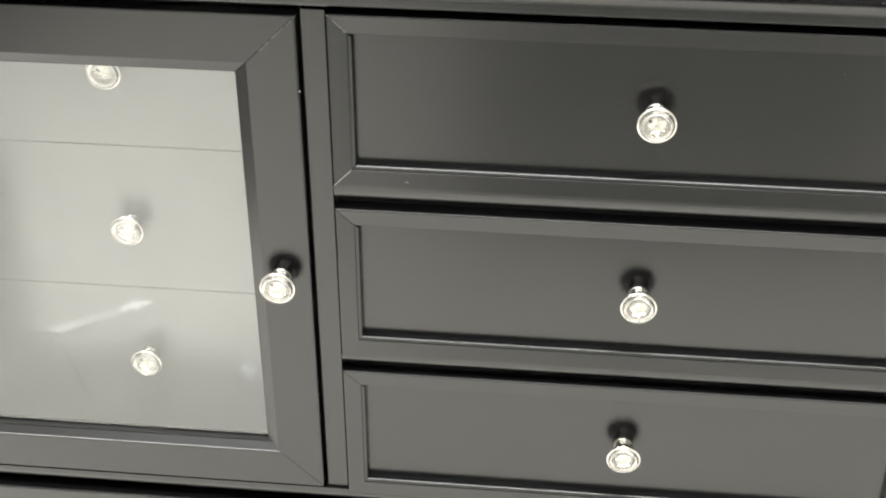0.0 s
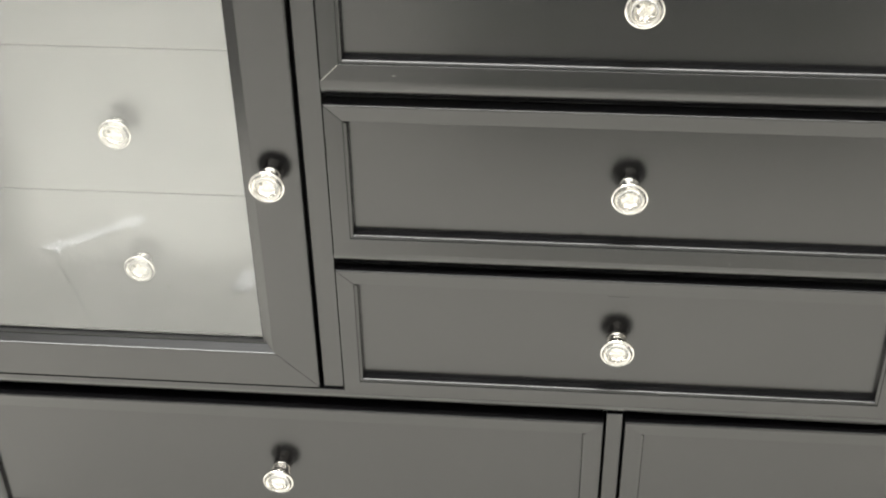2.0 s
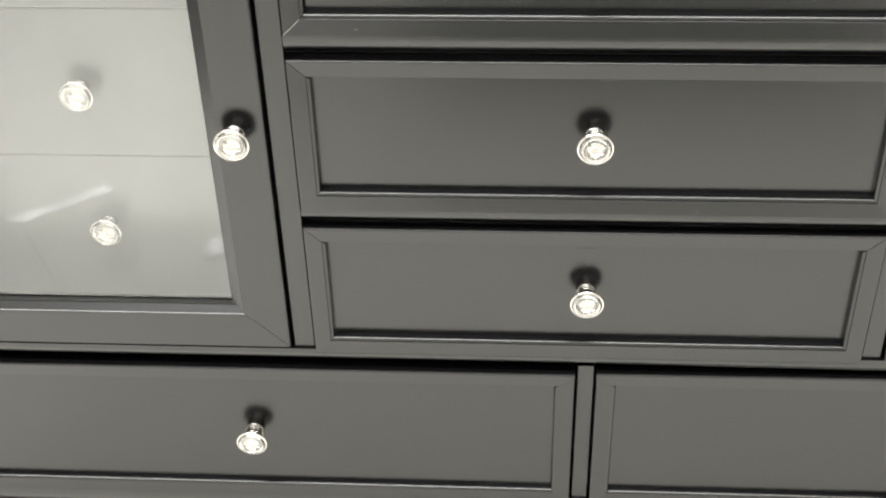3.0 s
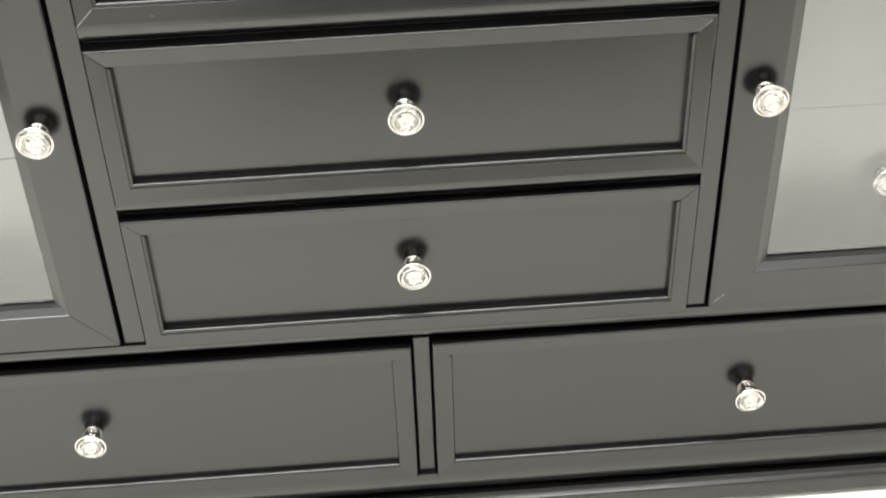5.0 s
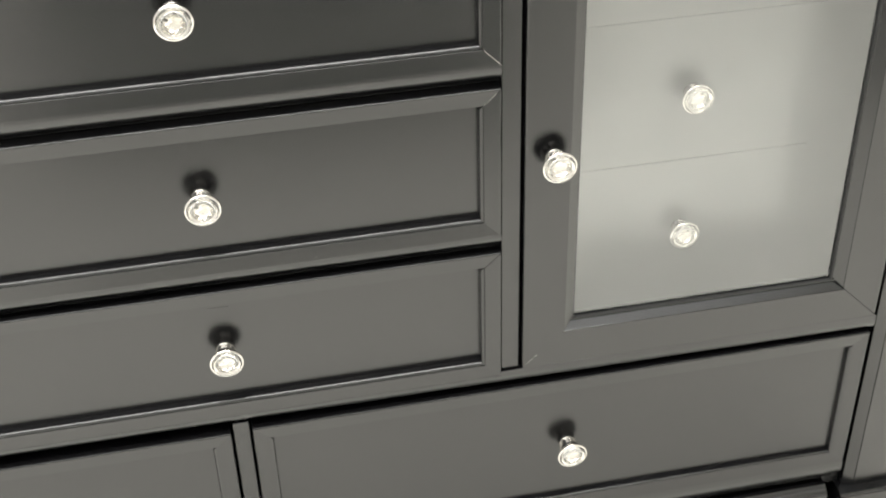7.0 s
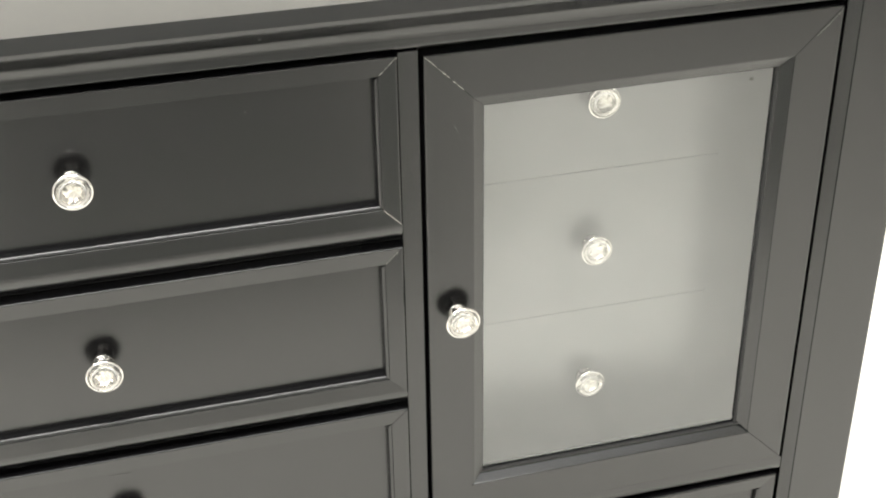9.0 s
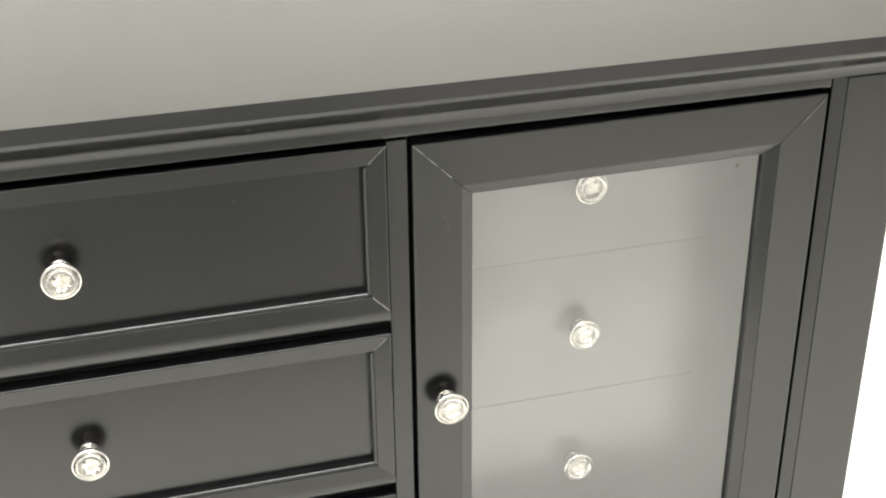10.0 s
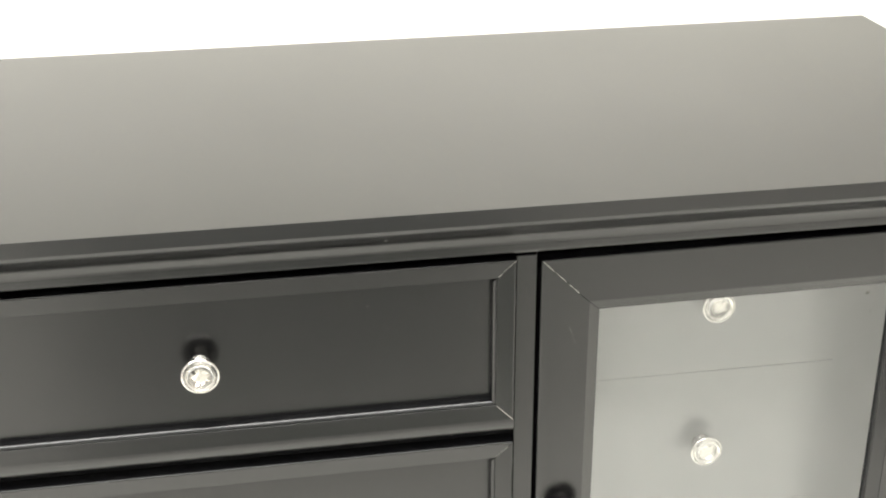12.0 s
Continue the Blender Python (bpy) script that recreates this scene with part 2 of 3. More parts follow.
def knob_mesh(length):
    """A turned knob on the axis -y: rosette, beaded neck and flared cup of metal, with a crystal set in its face."""
    k = length / 0.030
    def ring(r, centre, radius):
        return [(r + radius * math.sin(radians(a)), centre - radius * math.cos(radians(a))) for a in range(0, 181, 30)]

    prof = [(0.0, 0.0), (0.0086, 0.0), (0.0094, 0.0008), (0.0094, 0.0022), (0.0088, 0.0030), (0.0076, 0.0034), (0.0076, 0.0042)] + ring(0.0088, 0.0056, 0.0012) + \
           [(0.0080, 0.0070), (0.0080, 0.0082)] + ring(0.0092, 0.0096, 0.0012) + [(0.0066, 0.0112), (0.0070, 0.0124)] + ring(0.0084, 0.0140, 0.0013) + ring(0.0088, 0.0168, 0.0014) + \
           [(0.0084, 0.0186), (0.0096, 0.0200), (0.0122, 0.0213), (0.0158, 0.0236), (0.0163, 0.0246), (0.0163, 0.0260), (0.0158, 0.0270), (0.0149, 0.0272)]
    cup = [(0.0149, 0.0272), (0.0138, 0.0258), (0.0112, 0.0240), (0.0104, 0.0246), (0.0096, 0.0236), (0.0070, 0.0216), (0.0040, 0.0206), (0.0, 0.0202)]
    gem = [(0.0, 0.0210), (0.0040, 0.0213), (0.0070, 0.0223), (0.0096, 0.0243), (0.0104, 0.0252), (0.0112, 0.0247), (0.0137, 0.0263), (0.0146, 0.0275), (0.0142, 0.0281), (0.0128, 0.0284),
           (0.0118, 0.0282), (0.0112, 0.0258), (0.0106, 0.0280), (0.0096, 0.0287), (0.0075, 0.0290), (0.0045, 0.0286), (0.0, 0.0282)]
    bm = bmesh.new()
    n = 48
    facet = random.Random(3)
    for outline, slot in ((prof, 0), (cup, 1), (gem, 2)):
        rings = []
        for r, d in outline:
            if r < 1e-6:
                rings.append([bm.verts.new((0, -d * k, 0))] * n)
            else:
                cut = 0.0011 if slot == 1 and 0.003 < r < 0.0100 and d < 0.025 else 0.0
                bead = 0.0009 if slot == 0 and r > 0.0082 and 0.0044 < d < 0.0180 else 0.0
                row = []
                for i in range(n):
                    turn = 2 * math.pi * i / n
                    ri = r - bead * (i % 3 == 0)
                    row.append(bm.verts.new((ri * math.cos(turn), -(d - cut * facet.random()) * k, ri * math.sin(turn))))
                rings.append(row)
        for a, b in zip(rings, rings[1:]):
            for i in range(n):
                j = (i + 1) % n
                vs = list(dict.fromkeys((a[i], a[j], b[j], b[i])))
                f = bm.faces.new(vs)
                f.material_index, f.smooth = slot, slot != 1
                c = f.calc_center_median()
                depth, reach = -c.y / k, math.hypot(c.x, c.z)
                # dark facets painted as the crystal's refraction lines
                if slot == 1 and (0.0104 < reach < 0.0114 and (i // 5) % 3 == 0 or reach < 0.0098 and c.z > 0.001 and facet.random() < 0.22):
                    f.material_index = 3
                if slot == 0 and depth > 0.0236:
                    f.material_index = 1
                # dark faces painted as reflections between the neck's beads
                if slot == 0 and reach > 0.0086 and 0.0044 < depth < 0.0180 and (i // 3) % 4 == 1:
                    f.material_index = 3
                # grooves and the head's back coloured dark, so their mirror image stays black
                if slot == 0 and (0.0026 < depth < 0.0046 or 0.0066 < depth < 0.0086 or 0.0106 < depth < 0.0128 or 0.0181 < depth < 0.0238):
                    f.material_index = 3
    bmesh.ops.recalc_face_normals(bm, faces=bm.faces[:])
    me = bpy.data.meshes.new("knob")
    bm.to_mesh(me)
    bm.free()
    for m in (NICKEL, SILVERING, CRYSTAL, DARK_METAL):
        me.materials.append(m)
    return me


KNOB = knob_mesh(0.0212)
DOOR_KNOB = knob_mesh(0.0222)
LONG_KNOB = knob_mesh(0.0252)


def knob(parent, x, y, z, mesh=KNOB):
    ob = new("knob", mesh)
    ob.parent = parent
    bpy.context.view_layer.update()
    ob.matrix_parent_inverse = parent.matrix_world.inverted()
    ob.matrix_basis = pose(x, y, z)
    return tagged(ob, "small round clear crystal knob on a polished nickel neck")


sideboard = tagged(new("sideboard"), "charcoal black lacquered wooden sideboard with crystal knobs and glazed doors", "sideboard")
sideboard.location = (0, 0.25, 0)

# outline of a drawer's moulding: rounded arris, face falling inwards, quirk, then a bead down to the field
ARRIS = [(0.0, 0.006), (0.0, -0.0060), (0.0003, -0.0069), (0.0008, -0.0074), (0.0016, -0.0078), (0.0090, -0.0072), (0.0164, -0.0066), (0.0166, -0.0064)]
RIM_OUT = ARRIS + [(0.0166, -0.0055), (0.0170, -0.0058)] + \
          [(0.0174 + 0.0029 * math.sin(radians(a)), -0.0030 - 0.0029 * math.cos(radians(a))) for a in range(0, 91, 9)] + [(0.0203, 0.006)]
TOP_OUT = ARRIS + [(0.0166, 0.006)]
# the long low drawers: the bead runs on from the face without a quirk
PLAIN_OUT = ARRIS[:6] + [(0.0160, -0.0067)] + \
            [(0.0166 + 0.0037 * math.sin(radians(a)), -0.0029 - 0.0037 * math.cos(radians(a))) for a in range(0, 91, 9)] + [(0.0203, 0.006)]


FIELD = 0.003


def drawer(x0, x1, z0, z1, lip, kx, kz, field=FIELD, gaps=(0.00035, 0.00035, 0.0, 0.0), outline=RIM_OUT):
    """A drawer whose sunk field spans x0..x1, z0..z1. lip: what the front hangs below its moulding."""
    X0, X1, Z0, Z1 = x0 - RIM, x1 + RIM, z0 - RIM, z1 + RIM
    front = part("drawer", box(X0 + 0.0006, X1 - 0.0006, field, 0.022, Z0 - lip + 0.0002, Z1 - 0.0006, 0.0006, 1), CHARCOAL, sideboard, "charcoal lacquered drawer front with a sunk panel, shut")
    box_bm = box(X0 + 0.012, X1 - 0.012, 0.0225, 0.42, Z0 + 0.012, Z1 - 0.025)
    part("drawer_box", box_bm, CORE, front)
    low = outline if not lip else [(0.0, 0.006), (0.0, -0.0078)] + outline[4:]
    made = dict(mitred(X0, X1, Z0, Z1, outline, gaps, low))
    made["top"].free()
    made["top"] = dict(mitred(X0, X1, Z0, Z1, TOP_OUT, gaps))["top"]
    for bm in made.values():
        part("moulding", bm, CHARCOAL, front)
    if lip:
        out = [(0.006, Z0), (-0.0078, Z0)] + [(-0.0078 + (0.0068 if lip < 0.02 else 0.0090) * (i / 16) ** 2.5, Z0 - (lip - 0.0004) * i / 16) for i in range(17)] + [(0.006, Z0 - lip + 0.0002)]
        part("bottom_lip", sweep(([(X0, y, z) for y, z in out], [(X1, y, z) for y, z in out])), CHARCOAL, front)
    knob(front, kx, field, kz, LONG_KNOB)
    return front


drawer(-HALF, HALF, 0.7530, 0.8718, 0.0160, -0.0017, 0.8120, gaps=(0.00035,) * 4)
drawer(-HALF, HALF, 0.5702, 0.6896, 0.0123, -0.0017, 0.6300)
drawer(-HALF, HALF, 0.3925, 0.5098, 0.0, -0.0017, 0.4520)
for s in (-1, 1):
    a, b = (-0.6645, -0.0292) if s < 0 else (0.0332, 0.6634)
    low = drawer(a, b, 0.1778, 0.3292 if s < 0 else 0.3314, 0.0295, s * 0.3484, 0.2545, 0.0005, (0.0,) * 4, PLAIN_OUT)
    if s > 0:  # its top edge rises a little towards the corner post
        for ob in (low, *[o for o in low.children if not o.name.startswith("knob")]):
            for v in ob.data.vertices:
                v.co.z += 0.0024 * max(0.0, (v.co.x - a) / (b - a)) * max(0.0, (v.co.z - 0.1778) / 0.15)

# outline of a door's frame member: flat, chamfer towards the pane, rebate
DOOR_Y = -0.006
DOOR_OUT = [(0.0, 0.0120), (0.0, DOOR_Y + 0.0022), (0.0003, DOOR_Y + 0.0012), (0.0009, DOOR_Y + 0.0005), (0.0020, DOOR_Y), (0.0436, DOOR_Y), (0.0439, DOOR_Y + 0.0006), (0.0446, DOOR_Y + 0.0009), (0.0546, 0.0002), (0.0548, 0.0004), (0.0548, 0.0039), (0.0548, 0.0120)]
# the bottom member: steeper chamfer that faces the ceiling
DOOR_LOW = [(0.0, 0.0120), (0.0, DOOR_Y), (0.0412, DOOR_Y), (0.0420, DOOR_Y + 0.0004), (0.0424, DOOR_Y + 0.0010), (0.0485, 0.0012), (0.0488, 0.0020), (0.0508, 0.0022), (0.0508, 0.0039), (0.0508, 0.0120)]


def door(s):
    x0, x1 = sorted((s * DOOR_X0, s * DOOR_X1))
    if s < 0:
        x0, x1 = x0 - 0.0025, x1 - 0.0025
    z0, z1 = DOOR_Z0 + (0.0016 if s < 0 else -0.00035), DOOR_Z1
    bm = box(x0 + 0.047, x1 - 0.047, 0.0041, 0.0081, z0 + 0.047, z1 - 0.047)
    for f in bm.faces:
        f.material_index = 0 if f.normal.y < -0.5 else 1
    pane = part("door", bm, [GLASS, CLEAR], sideboard, "shut glazed door with a mitred charcoal frame")
    for side, bm in mitred(x0, x1, z0, z1, DOOR_OUT, (0.00035, 0.00035, 0.00035 if s < 0 else 0.0, 0.00035), DOOR_LOW):
        part("rail" if side in ("top", "bottom") else "stile", bm, CHARCOAL, pane, "charcoal lacquered frame member")
    # black strip added to darken the rebate round the pane
    west, east = (0.0568, 0.0552) if s < 0 else (0.0552, 0.0568)
    for a, b, c, d in ((x0 + 0.0549, x1 - 0.0549, z0 + 0.0509, z0 + 0.0522), (x0 + 0.0549, x1 - 0.0549, z1 - 0.0552, z1 - 0.0549),
                       (x0 + 0.0549, x0 + west, z0 + 0.0523, z1 - 0.0553), (x1 - east, x1 - 0.0549, z0 + 0.0523, z1 - 0.0553)):
        part("gasket", box(a, b, 0.0006, 0.0040, c, d), REBATE_BLACK, pane, "black strip in the rebate beside the pane")
    backing = bmesh.new()
    for a, b, c, d in ((x0 + 0.001, x1 - 0.001, z0 + 0.001, z0 + 0.046), (x0 + 0.001, x1 - 0.001, z1 - 0.046, z1 - 0.001),
                       (x0 + 0.001, x0 + 0.046, z0 + 0.046, z1 - 0.046), (x1 - 0.046, x1 - 0.001, z0 + 0.046, z1 - 0.046)):
        box(a, b, 0.0122, 0.018, c, d, bm=backing)
    part("backing_frame", backing, CORE, pane)
    knob(pane, s * 0.3227 - (0.0018 if s < 0 else 0), DOOR_Y, 0.6335 if s < 0 else 0.6300, DOOR_KNOB)
    if s > 0:  # hung a little high at its hinge side
        for ob in (pane, *[o for o in pane.children if not o.name.startswith("knob")]):
            for v in ob.data.vertices:
                v.co.z += 0.0032 * (v.co.x - x0) / (x1 - x0) * max(0.0, (v.co.z - z0) / (z1 - z0))
    # three drawers behind the pane
    fx0, fx1 = sorted((s * 0.360, s * (0.650 if s < 0 else 0.616)))
    gap = 0.00045 if s < 0 else 0.0002
    heights = (0.8018, 0.6360, 0.4765) if s < 0 else (0.7985, 0.6375, 0.4750)
    for (za, zb), kz in zip(((0.7189 + gap, 0.866), (0.5582 + gap, 0.7189 - gap), (0.3705, 0.5582 - gap)), heights):
        inner = part("inner_drawer", box(fx0, fx1, 0.070, 0.088, za, zb, 0.0005, 2), INNER, sideboard, "silver grey inner drawer front behind the glass, shut")
        knob(inner, -0.486 if s < 0 else 0.483, 0.070, kz)
    for p, q in ((0.300, 0.3610), (0.6490 if s < 0 else 0.6150, 0.686)):
        part("inner_stile", box(min(s * p, s * q), max(s * p, s * q), 0.0699, 0.0880, 0.3705, 0.886), INNER, sideboard)


door(-1)
door(1)

# face frame
for s in (-1, 1):
    a, b = sorted((s * STILE_IN, s * STILE_OUT - (0.0022 if s < 0 else 0)))
    part("stile", box(a, b, FACE, 0.03, 0.3774, FRIEZE - 0.0003, 0.0005, 1), CHARCOAL, sideboard)
    plan = [(s * 0.6922, 0.03), (s * 0.6922, FACE + 0.0036), (s * 0.6926, FACE + 0.0030), (s * (POST_X0 - 0.0006), FACE - 0.0012), (s * (POST_X0 - 0.0002), FACE - 0.0006), (s * (POST_X0 - 0.0002), 0.03)]
    part("stile", sweep(([(x, y, 0.1035) for x, y in plan], [(x, y, CROWN_Z - 0.0002) for x, y in plan])), CHARCOAL, sideboard)
    a, b = sorted((s * POST_X0, s * POST_X1))
    part("corner_post", box(a, b, FACE - 0.0016, 0.05, 0.1035, CROWN_Z - 0.0002, 0.0010, 2), CHARCOAL, sideboard)
part("stile", box(-0.0062, 0.0102, FACE, 0.03, 0.1615, 0.3583, 0.0005, 1), CHARCOAL, sideboard)
LIP = [(0.03, 0.1612), (-0.0076, 0.1612), (-0.0078, 0.1610)] + [(-0.0078 + 0.0090 * (i / 12) ** 2.5, 0.1575 - 0.0291 * i / 12) for i in range(13)] + [(0.03, 0.1282)]
part("rail", sweep(([(-0.0088, y, z) for y, z in LIP], [(0.0128, y, z) for y, z in LIP])), CHARCOAL, sideboard)


def rail_outline(x, depth, power):
    """The rail over the long drawers: flat above, its lower edge rolled back."""
    return [(x, 0.03, 0.3768), (x, -0.0058, 0.3768), (x, -0.0060, 0.3766)] + \
           [(x, -0.0060 + depth * (i / 16) ** power, 0.3740 - 0.0155 * i / 16) for i in range(17)] + [(x, 0.03, 0.3583)]


part("rail", sweep((rail_outline(-0.6878, 0.0080, 2.5), rail_outline(0.0018, 0.0072, 2.6))), CHARCOAL, sideboard)
part("rail", sweep((rail_outline(0.0018, 0.0072, 2.6), rail_outline(0.6878, 0.0030, 5.0))), CHARCOAL, sideboard)
part("rail", box(-0.6918, 0.6918, 0.0075, 0.03, 0.110, 0.1270, 0.0007, 1), CHARCOAL, sideboard)
FRIEZE_OUT = [(0.03, CROWN_Z - 0.0002), (FACE, CROWN_Z - 0.0002)] + [(FACE + 0.0048 * (1 - math.cos(radians(a))), FRIEZE + 0.0048 - 0.0048 * math.sin(radians(a))) for a in range(0, 91, 10)] + [(0.03, FRIEZE)]
part("frieze", sweep(([(-0.6892, y, z) for y, z in FRIEZE_OUT], [(0.6892, y, z) for y, z in FRIEZE_OUT])), CHARCOAL, sideboard)
for z in (0.7128, 0.5320):
    part("rail", box(-0.2726, 0.2726, 0.0060, 0.045, z - 0.0024, z, 0.0004, 1), CHARCOAL, sideboard)
# case
for s in (-1, 1):
    a, b = sorted((s * 0.748, s * 0.766))
    part("side_panel", box(a, b, 0.0503, BACK, 0.110, 0.93, 0.001, 1), CHARCOAL, sideboard)
    a, b = sorted((s * 0.283, s * 0.299))
    part("partition", box(a, b, 0.0305, BACK - 0.012, 0.37, 0.93), CORE, sideboard)
part("back_panel", box(-0.747, 0.747, BACK - 0.010, BACK, 0.110, 0.93), CORE, sideboard)
part("bottom_panel", box(-0.747, 0.747, 0.0305, BACK - 0.0105, 0.100, 0.118), CORE, sideboard)
part("shelf", box(-0.747, 0.747, 0.0305, BACK - 0.0125, 0.357, 0.369), CORE, sideboard)
part("top", box(-0.8235, 0.8235, -0.0292, 0.503, 0.9365, TOP), CHARCOAL, sideboard, "smooth charcoal lacquered top board")

# crown moulding under the top, mitred round the corners: (projection, height)
CROWN = [(-0.02, CROWN_Z)] + [(0.020 * (1 - math.cos(radians(a))), CROWN_Z + 0.020 * math.sin(radians(a))) for a in range(0, 63, 6)] + \
        [(0.0113, 0.9234), (0.0122, 0.9240), (0.0140, 0.9250), (0.0166, 0.9270), (0.0190, 0.9296), (0.0206, 0.9322), (0.0215, 0.9346)] + \
        [(0.0217, 0.9363), (-0.02, 0.9363)]
SIDE = 1.75


def sanded_crown(steps=48):
    """The front run, slightly uneven along its length as if sanded by hand."""
    bm = bmesh.new()
    rows = []
    for k in range(steps + 1):
        q = 2 * k / steps - 1
        ease = min(1.0, 8 * (1 - abs(q)))
        rows.append([bm.verts.new(((POST_X1 + p * SIDE) * q, FACE - p - 0.00007 * ease * noise.noise(Vector((q * 7.0, i * 0.9, 0.3))), z)) for i, (p, z) in enumerate(CROWN)])
    n = len(CROWN)
    for a, b in zip(rows, rows[1:]):
        for i in range(n):
            j = (i + 1) % n
            bm.faces.new((a[i], a[j], b[j], b[i]))
    bm.faces.new(rows[0]), bm.faces.new(rows[-1][::-1])
    return bm


crown = part("crown_moulding", sanded_crown(), CHARCOAL, sideboard, smooth=True)
crown.data.set_sharp_from_angle(angle=radians(32))
for s in (-1, 1):
    part("crown_moulding", sweep(([(s * (POST_X1 + p * SIDE), FACE - p, z) for p, z in CROWN], [(s * (POST_X1 + p * SIDE), BACK, z) for p, z in CROWN])), CHARCOAL, sideboard)

# base moulding between the feet, and round each foot
BASE = [(-0.02, 0.1228), (0.0026, 0.1226), (0.0032, 0.1216), (0.0042, 0.1200), (0.0057, 0.1183), (0.0076, 0.1169), (0.0094, 0.1161), (0.0104, 0.1157), (0.0110, 0.1150), (0.0111, 0.1142),
        (0.0103, 0.1136), (0.0103, 0.1130), (0.0112, 0.1124), (0.0114, 0.1112), (0.0114, 0.0936), (0.0110, 0.0928), (0.0100, 0.0924), (-0.02, 0.0924)]
FOOT = [(-0.02, 0.1122), (0.0020, 0.1120), (0.0115, 0.1103), (0.0131, 0.1097), (0.0140, 0.1086), (0.0140, 0.1076), (0.0131, 0.1070), (0.0131, 0.1064), (0.0142, 0.1057), (0.0145, 0.1046),
        (0.0145, 0.0850), (0.0140, 0.0846), (-0.02, 0.0846)]
part("base_moulding", sweep(([(-0.668, FACE - p, z) for p, z in BASE], [(0.668, FACE - p, z) for p, z in BASE])), CHARCOAL, sideboard)
for s in (-1, 1):
    a, b = sorted((s * 0.685, s * 0.7745))
    part("foot_moulding", sweep(([(a, FACE - p, z) for p, z in FOOT], [(b, FACE - p, z) for p, z in FOOT])), CHARCOAL, sideboard)
    # bracket feet, front and back
    a, b = sorted((s * 0.645, s * 0.668))
    part("foot", box(a, b, FACE - 0.0105, 0.05, 0.0842, 0.0922, 0.0008, 2), CHARCOAL, sideboard)
    part("foot", box(*sorted((s * 0.6685, s * 0.7735)), FACE - 0.0120, 0.05, 0.0840, 0.0846, 0.0002, 1), CHARCOAL, sideboard)
    part("foot", box(*sorted((s * 0.6685, s * 0.7735)), 0.43, 0.488, 0.0840, 0.1000, 0.0012, 2), CHARCOAL, sideboard)

# ---- wear on the lacquer ----
CHIP_RNG = random.Random(7)


def worn_mitre(parent, x0, z0, x1, z1, y0, y1, wide, start=0.0, end=1.0, solid=False):
    """An uneven line of bare filler along a mitre, broken into short runs."""
    d = Vector((x1 - x0, 0, z1 - z0))
    n = Vector((d.z, 0, -d.x)).normalized()
    t = start
    while t < end - 0.02:
        run = end if solid else min(end, t + CHIP_RNG.uniform(0.05, 0.30))
        a, b, drift = [], [], 0.0
        m = 8
        for i in range(m + 1):
            q = t + (run - t) * i / m
            w = wide * CHIP_RNG.uniform(0.7 if solid else 0.2, 1.25) * (0.15 if i in (0, m) else 1.0)
            drift = 0.6 * drift + CHIP_RNG.uniform(-0.35, 0.35) * wide * (0.2 if solid else 1.0)
            c = Vector((x0, y0 + (y1 - y0) * q - 0.00012, z0)) + d * q + n * drift
            a.append(c + n * w / 2), b.append(c - n * w / 2)
        bm = bmesh.new()
        va, vb = [bm.verts.new(p) for p in a], [bm.verts.new(p) for p in b]
        for i in range(m):
            bm.faces.new((va[i], va[i + 1], vb[i + 1], vb[i]))
        got = bmesh.ops.extrude_face_region(bm, geom=bm.faces[:])
        for v in got["geom"]:
            if isinstance(v, bmesh.types.BMVert):
                v.co.y += 0.0002
        part("worn_edge", bm, CHIP, parent)
        t = run + CHIP_RNG.uniform(0.005, 0.06)


def fleck(name, parent, x, y, z, length, width, turn, mat):
    bm = bmesh.new()
    ring = []
    for i in range(7):
        a = 2 * math.pi * i / 7
        r = CHIP_RNG.uniform(0.7, 1.1)
        ring.append((length / 2 * r * math.cos(a), width / 2 * r * math.sin(a)))
    c, s_ = math.cos(radians(turn)), math.sin(radians(turn))
    top = [bm.verts.new((x + u * c - v * s_, y - 0.00018, z + u * s_ + v * c)) for u, v in ring]
    low = [bm.verts.new((x + u * c - v * s_, y + 0.0001, z + u * s_ + v * c)) for u, v in ring]
    bm.faces.new(top)
    for i in range(7):
        j = (i + 1) % 7
        bm.faces.new((top[i], low[i], low[j], top[j]))
    part(name, bm, mat, parent)


HERE = {}
for ob in sideboard.children:
    HERE.setdefault(ob.name.split(".")[0], []).append(ob)
first_drawer, second_drawer = HERE["drawer"][0], HERE["drawer"][1]
left_door, right_door = HERE["door"]
X, R_ = HALF + RIM, RIM * 0.8
for sx, top in ((1, True), (1, False), (-1, False), (-1, True)):
    z_out, z_in = ((0.8718 + RIM, 0.8718 + RIM - R_) if top else (0.7530 - RIM, 0.7530 - RIM + R_))
    worn_mitre(first_drawer, sx * X, z_out, sx * (X - R_), z_in, -0.0078, -0.0064, 0.0006 if sx > 0 or not top else 0.0004, 0.02, 1.0, not top)
worn_mitre(second_drawer, X, 0.6896 + RIM, X - R_, 0.6896 + RIM - R_, -0.0078, -0.0064, 0.0004, 0.3, 1.0)
worn_mitre(right_door, DOOR_X0, DOOR_Z1, DOOR_X0 + 0.044, DOOR_Z1 - 0.044, DOOR_Y, DOOR_Y, 0.0004, 0.02, 0.8)
worn_mitre(right_door, DOOR_X0, DOOR_Z0, DOOR_X0 + 0.044, DOOR_Z0 + 0.044, DOOR_Y, DOOR_Y, 0.0004, 0.10, 0.34)
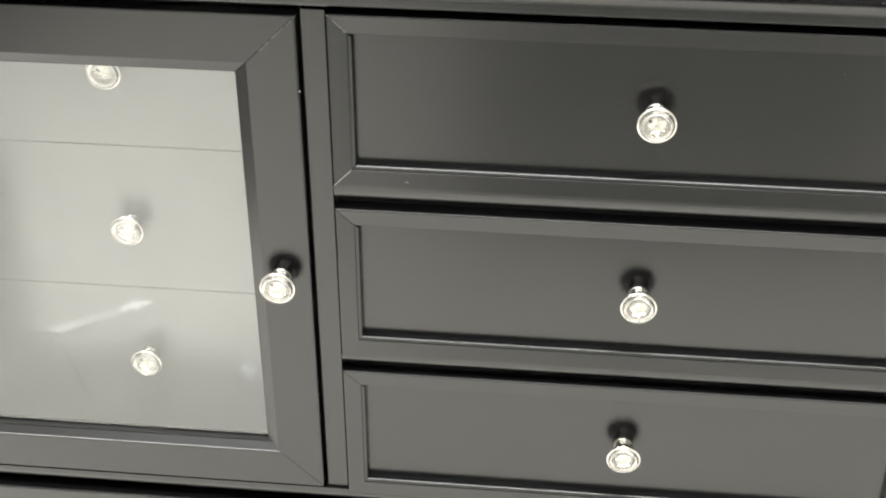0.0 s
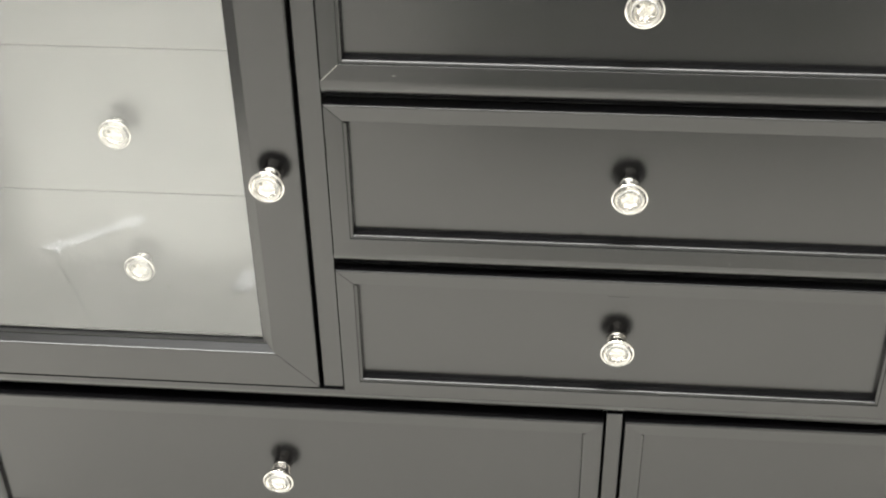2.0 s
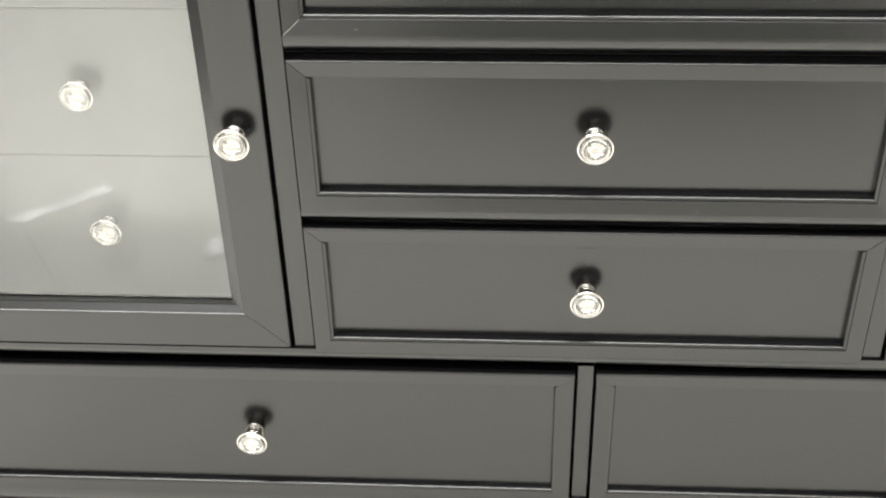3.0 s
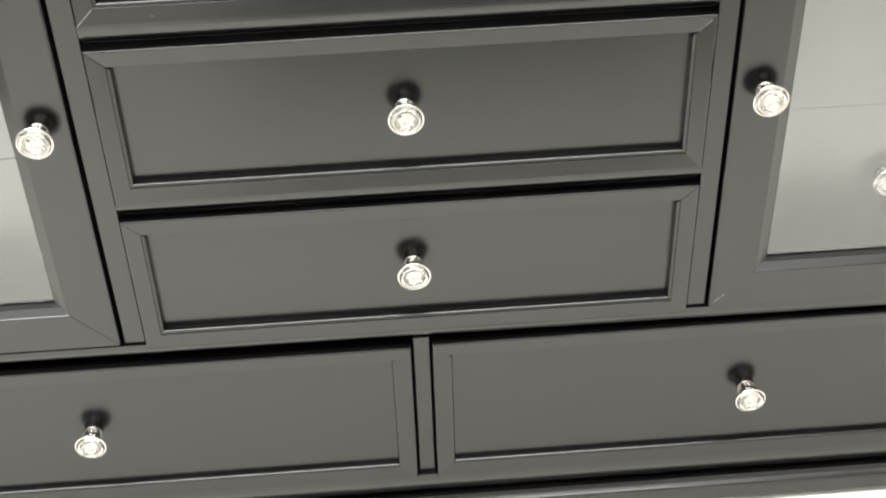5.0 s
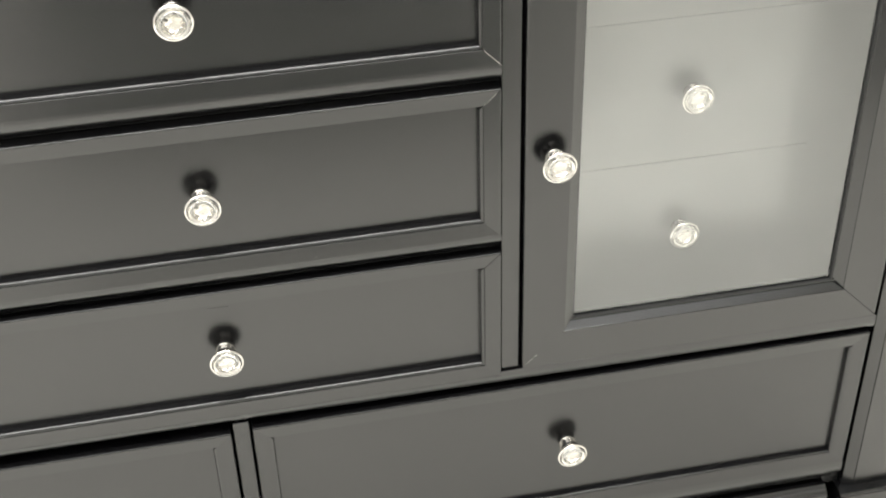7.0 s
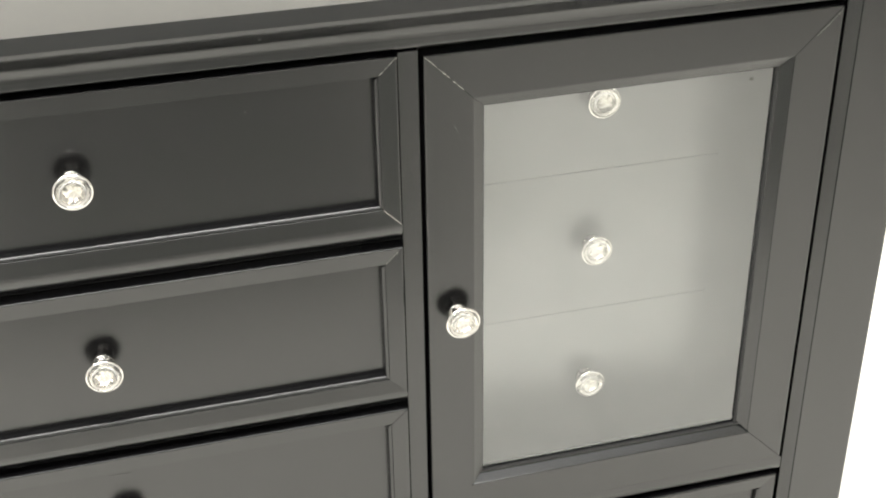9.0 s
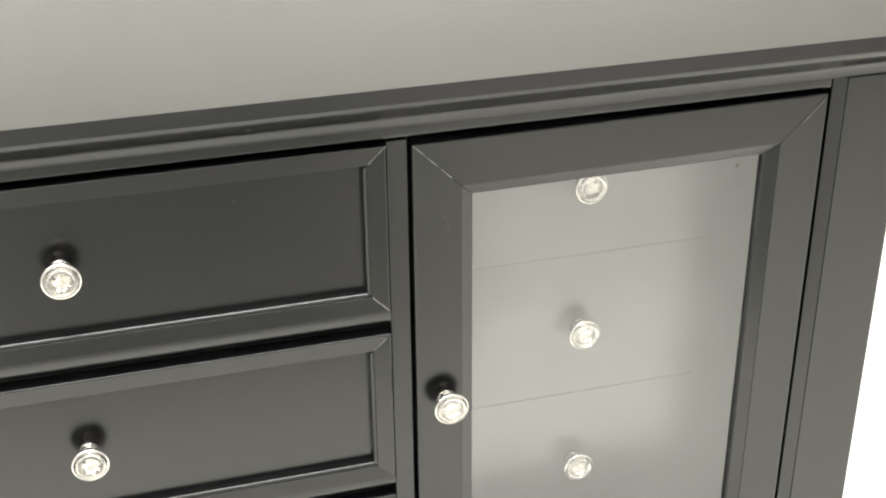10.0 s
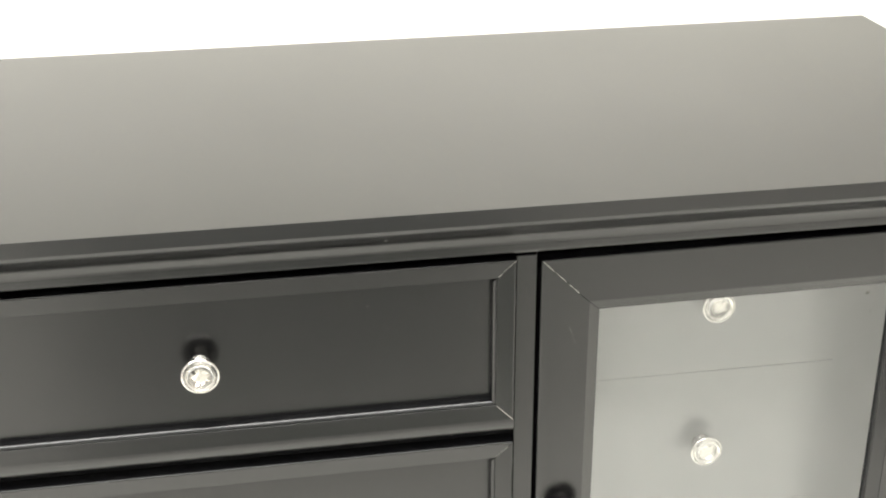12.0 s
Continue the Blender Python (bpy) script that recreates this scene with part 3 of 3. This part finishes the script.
worn_mitre(left_door, -DOOR_X0 - 0.0018, DOOR_Z1, -DOOR_X0 - 0.0458, DOOR_Z1 - 0.044, DOOR_Y, DOOR_Y, 0.00022, 0.0, 0.75)
worn_mitre(right_door, DOOR_X1, DOOR_Z1, DOOR_X1 - 0.044, DOOR_Z1 - 0.044, DOOR_Y, DOOR_Y, 0.00010, 0.05, 0.55, True)

MARK = lacquer("dull_mark", (0.03, 0.03, 0.028), 0.5)
fleck("paint_chip", first_drawer, -0.2078, -0.0074, 0.7400, 0.0042, 0.0009, -4, SCRATCH)
SMUDGE = lacquer("dry_smudge", (0.10, 0.098, 0.085), 0.6)
fleck("paint_chip", second_drawer, 0.0945, -0.0074, 0.5545, 0.0014, 0.0009, 20, SCRATCH)
for x, length in ((-0.0850, 0.0060), (-0.0420, 0.0090), (-0.0290, 0.0050), (-0.0090, 0.0080), (0.0040, 0.0030)):
    fleck("paint_chip", second_drawer, x, -0.0058, 0.5696, length, 0.00045, CHIP_RNG.uniform(-2, 2), MARK)
fleck("smudge", right_door, 0.6064, 0.0041, 0.8262, 0.0050, 0.0036, 30, SMUDGE)
fleck("smudge", right_door, 0.6115, 0.0041, 0.8060, 0.0022, 0.0014, 50, SMUDGE)
fleck("smudge", left_door, -0.4411, 0.0041, 0.4926, 0.0028, 0.0020, 10, SMUDGE)
fleck("paint_chip", crown, 0.1590, FACE - 0.0128, 0.9228, 0.0030, 0.0010, 8, MARK)
fleck("paint_chip", first_drawer, 0.1440, FIELD, 0.8540, 0.0022, 0.0006, 8, SCRATCH)
fleck("scratch", right_door, 0.3225, DOOR_Y, 0.8190, 0.0130, 0.00030, -66, SCRATCH)
fleck("scratch", right_door, 0.3262, DOOR_Y, 0.8080, 0.0060, 0.0003, -60, SCRATCH)
fleck("scratch", HERE["drawer"][2], -0.0020, FIELD, 0.5040, 0.0250, 0.0006, -1, CORE)
fleck("scratch", second_drawer, 0.0070, FIELD, 0.6870, 0.0200, 0.0005, 0, MARK)
fleck("paint_chip", left_door, -0.2968, DOOR_Y, 0.8215, 0.0012, 0.0018, 0, CHIP)

# the base's foot rests on the paper
sideboard.location.z -= 0.084
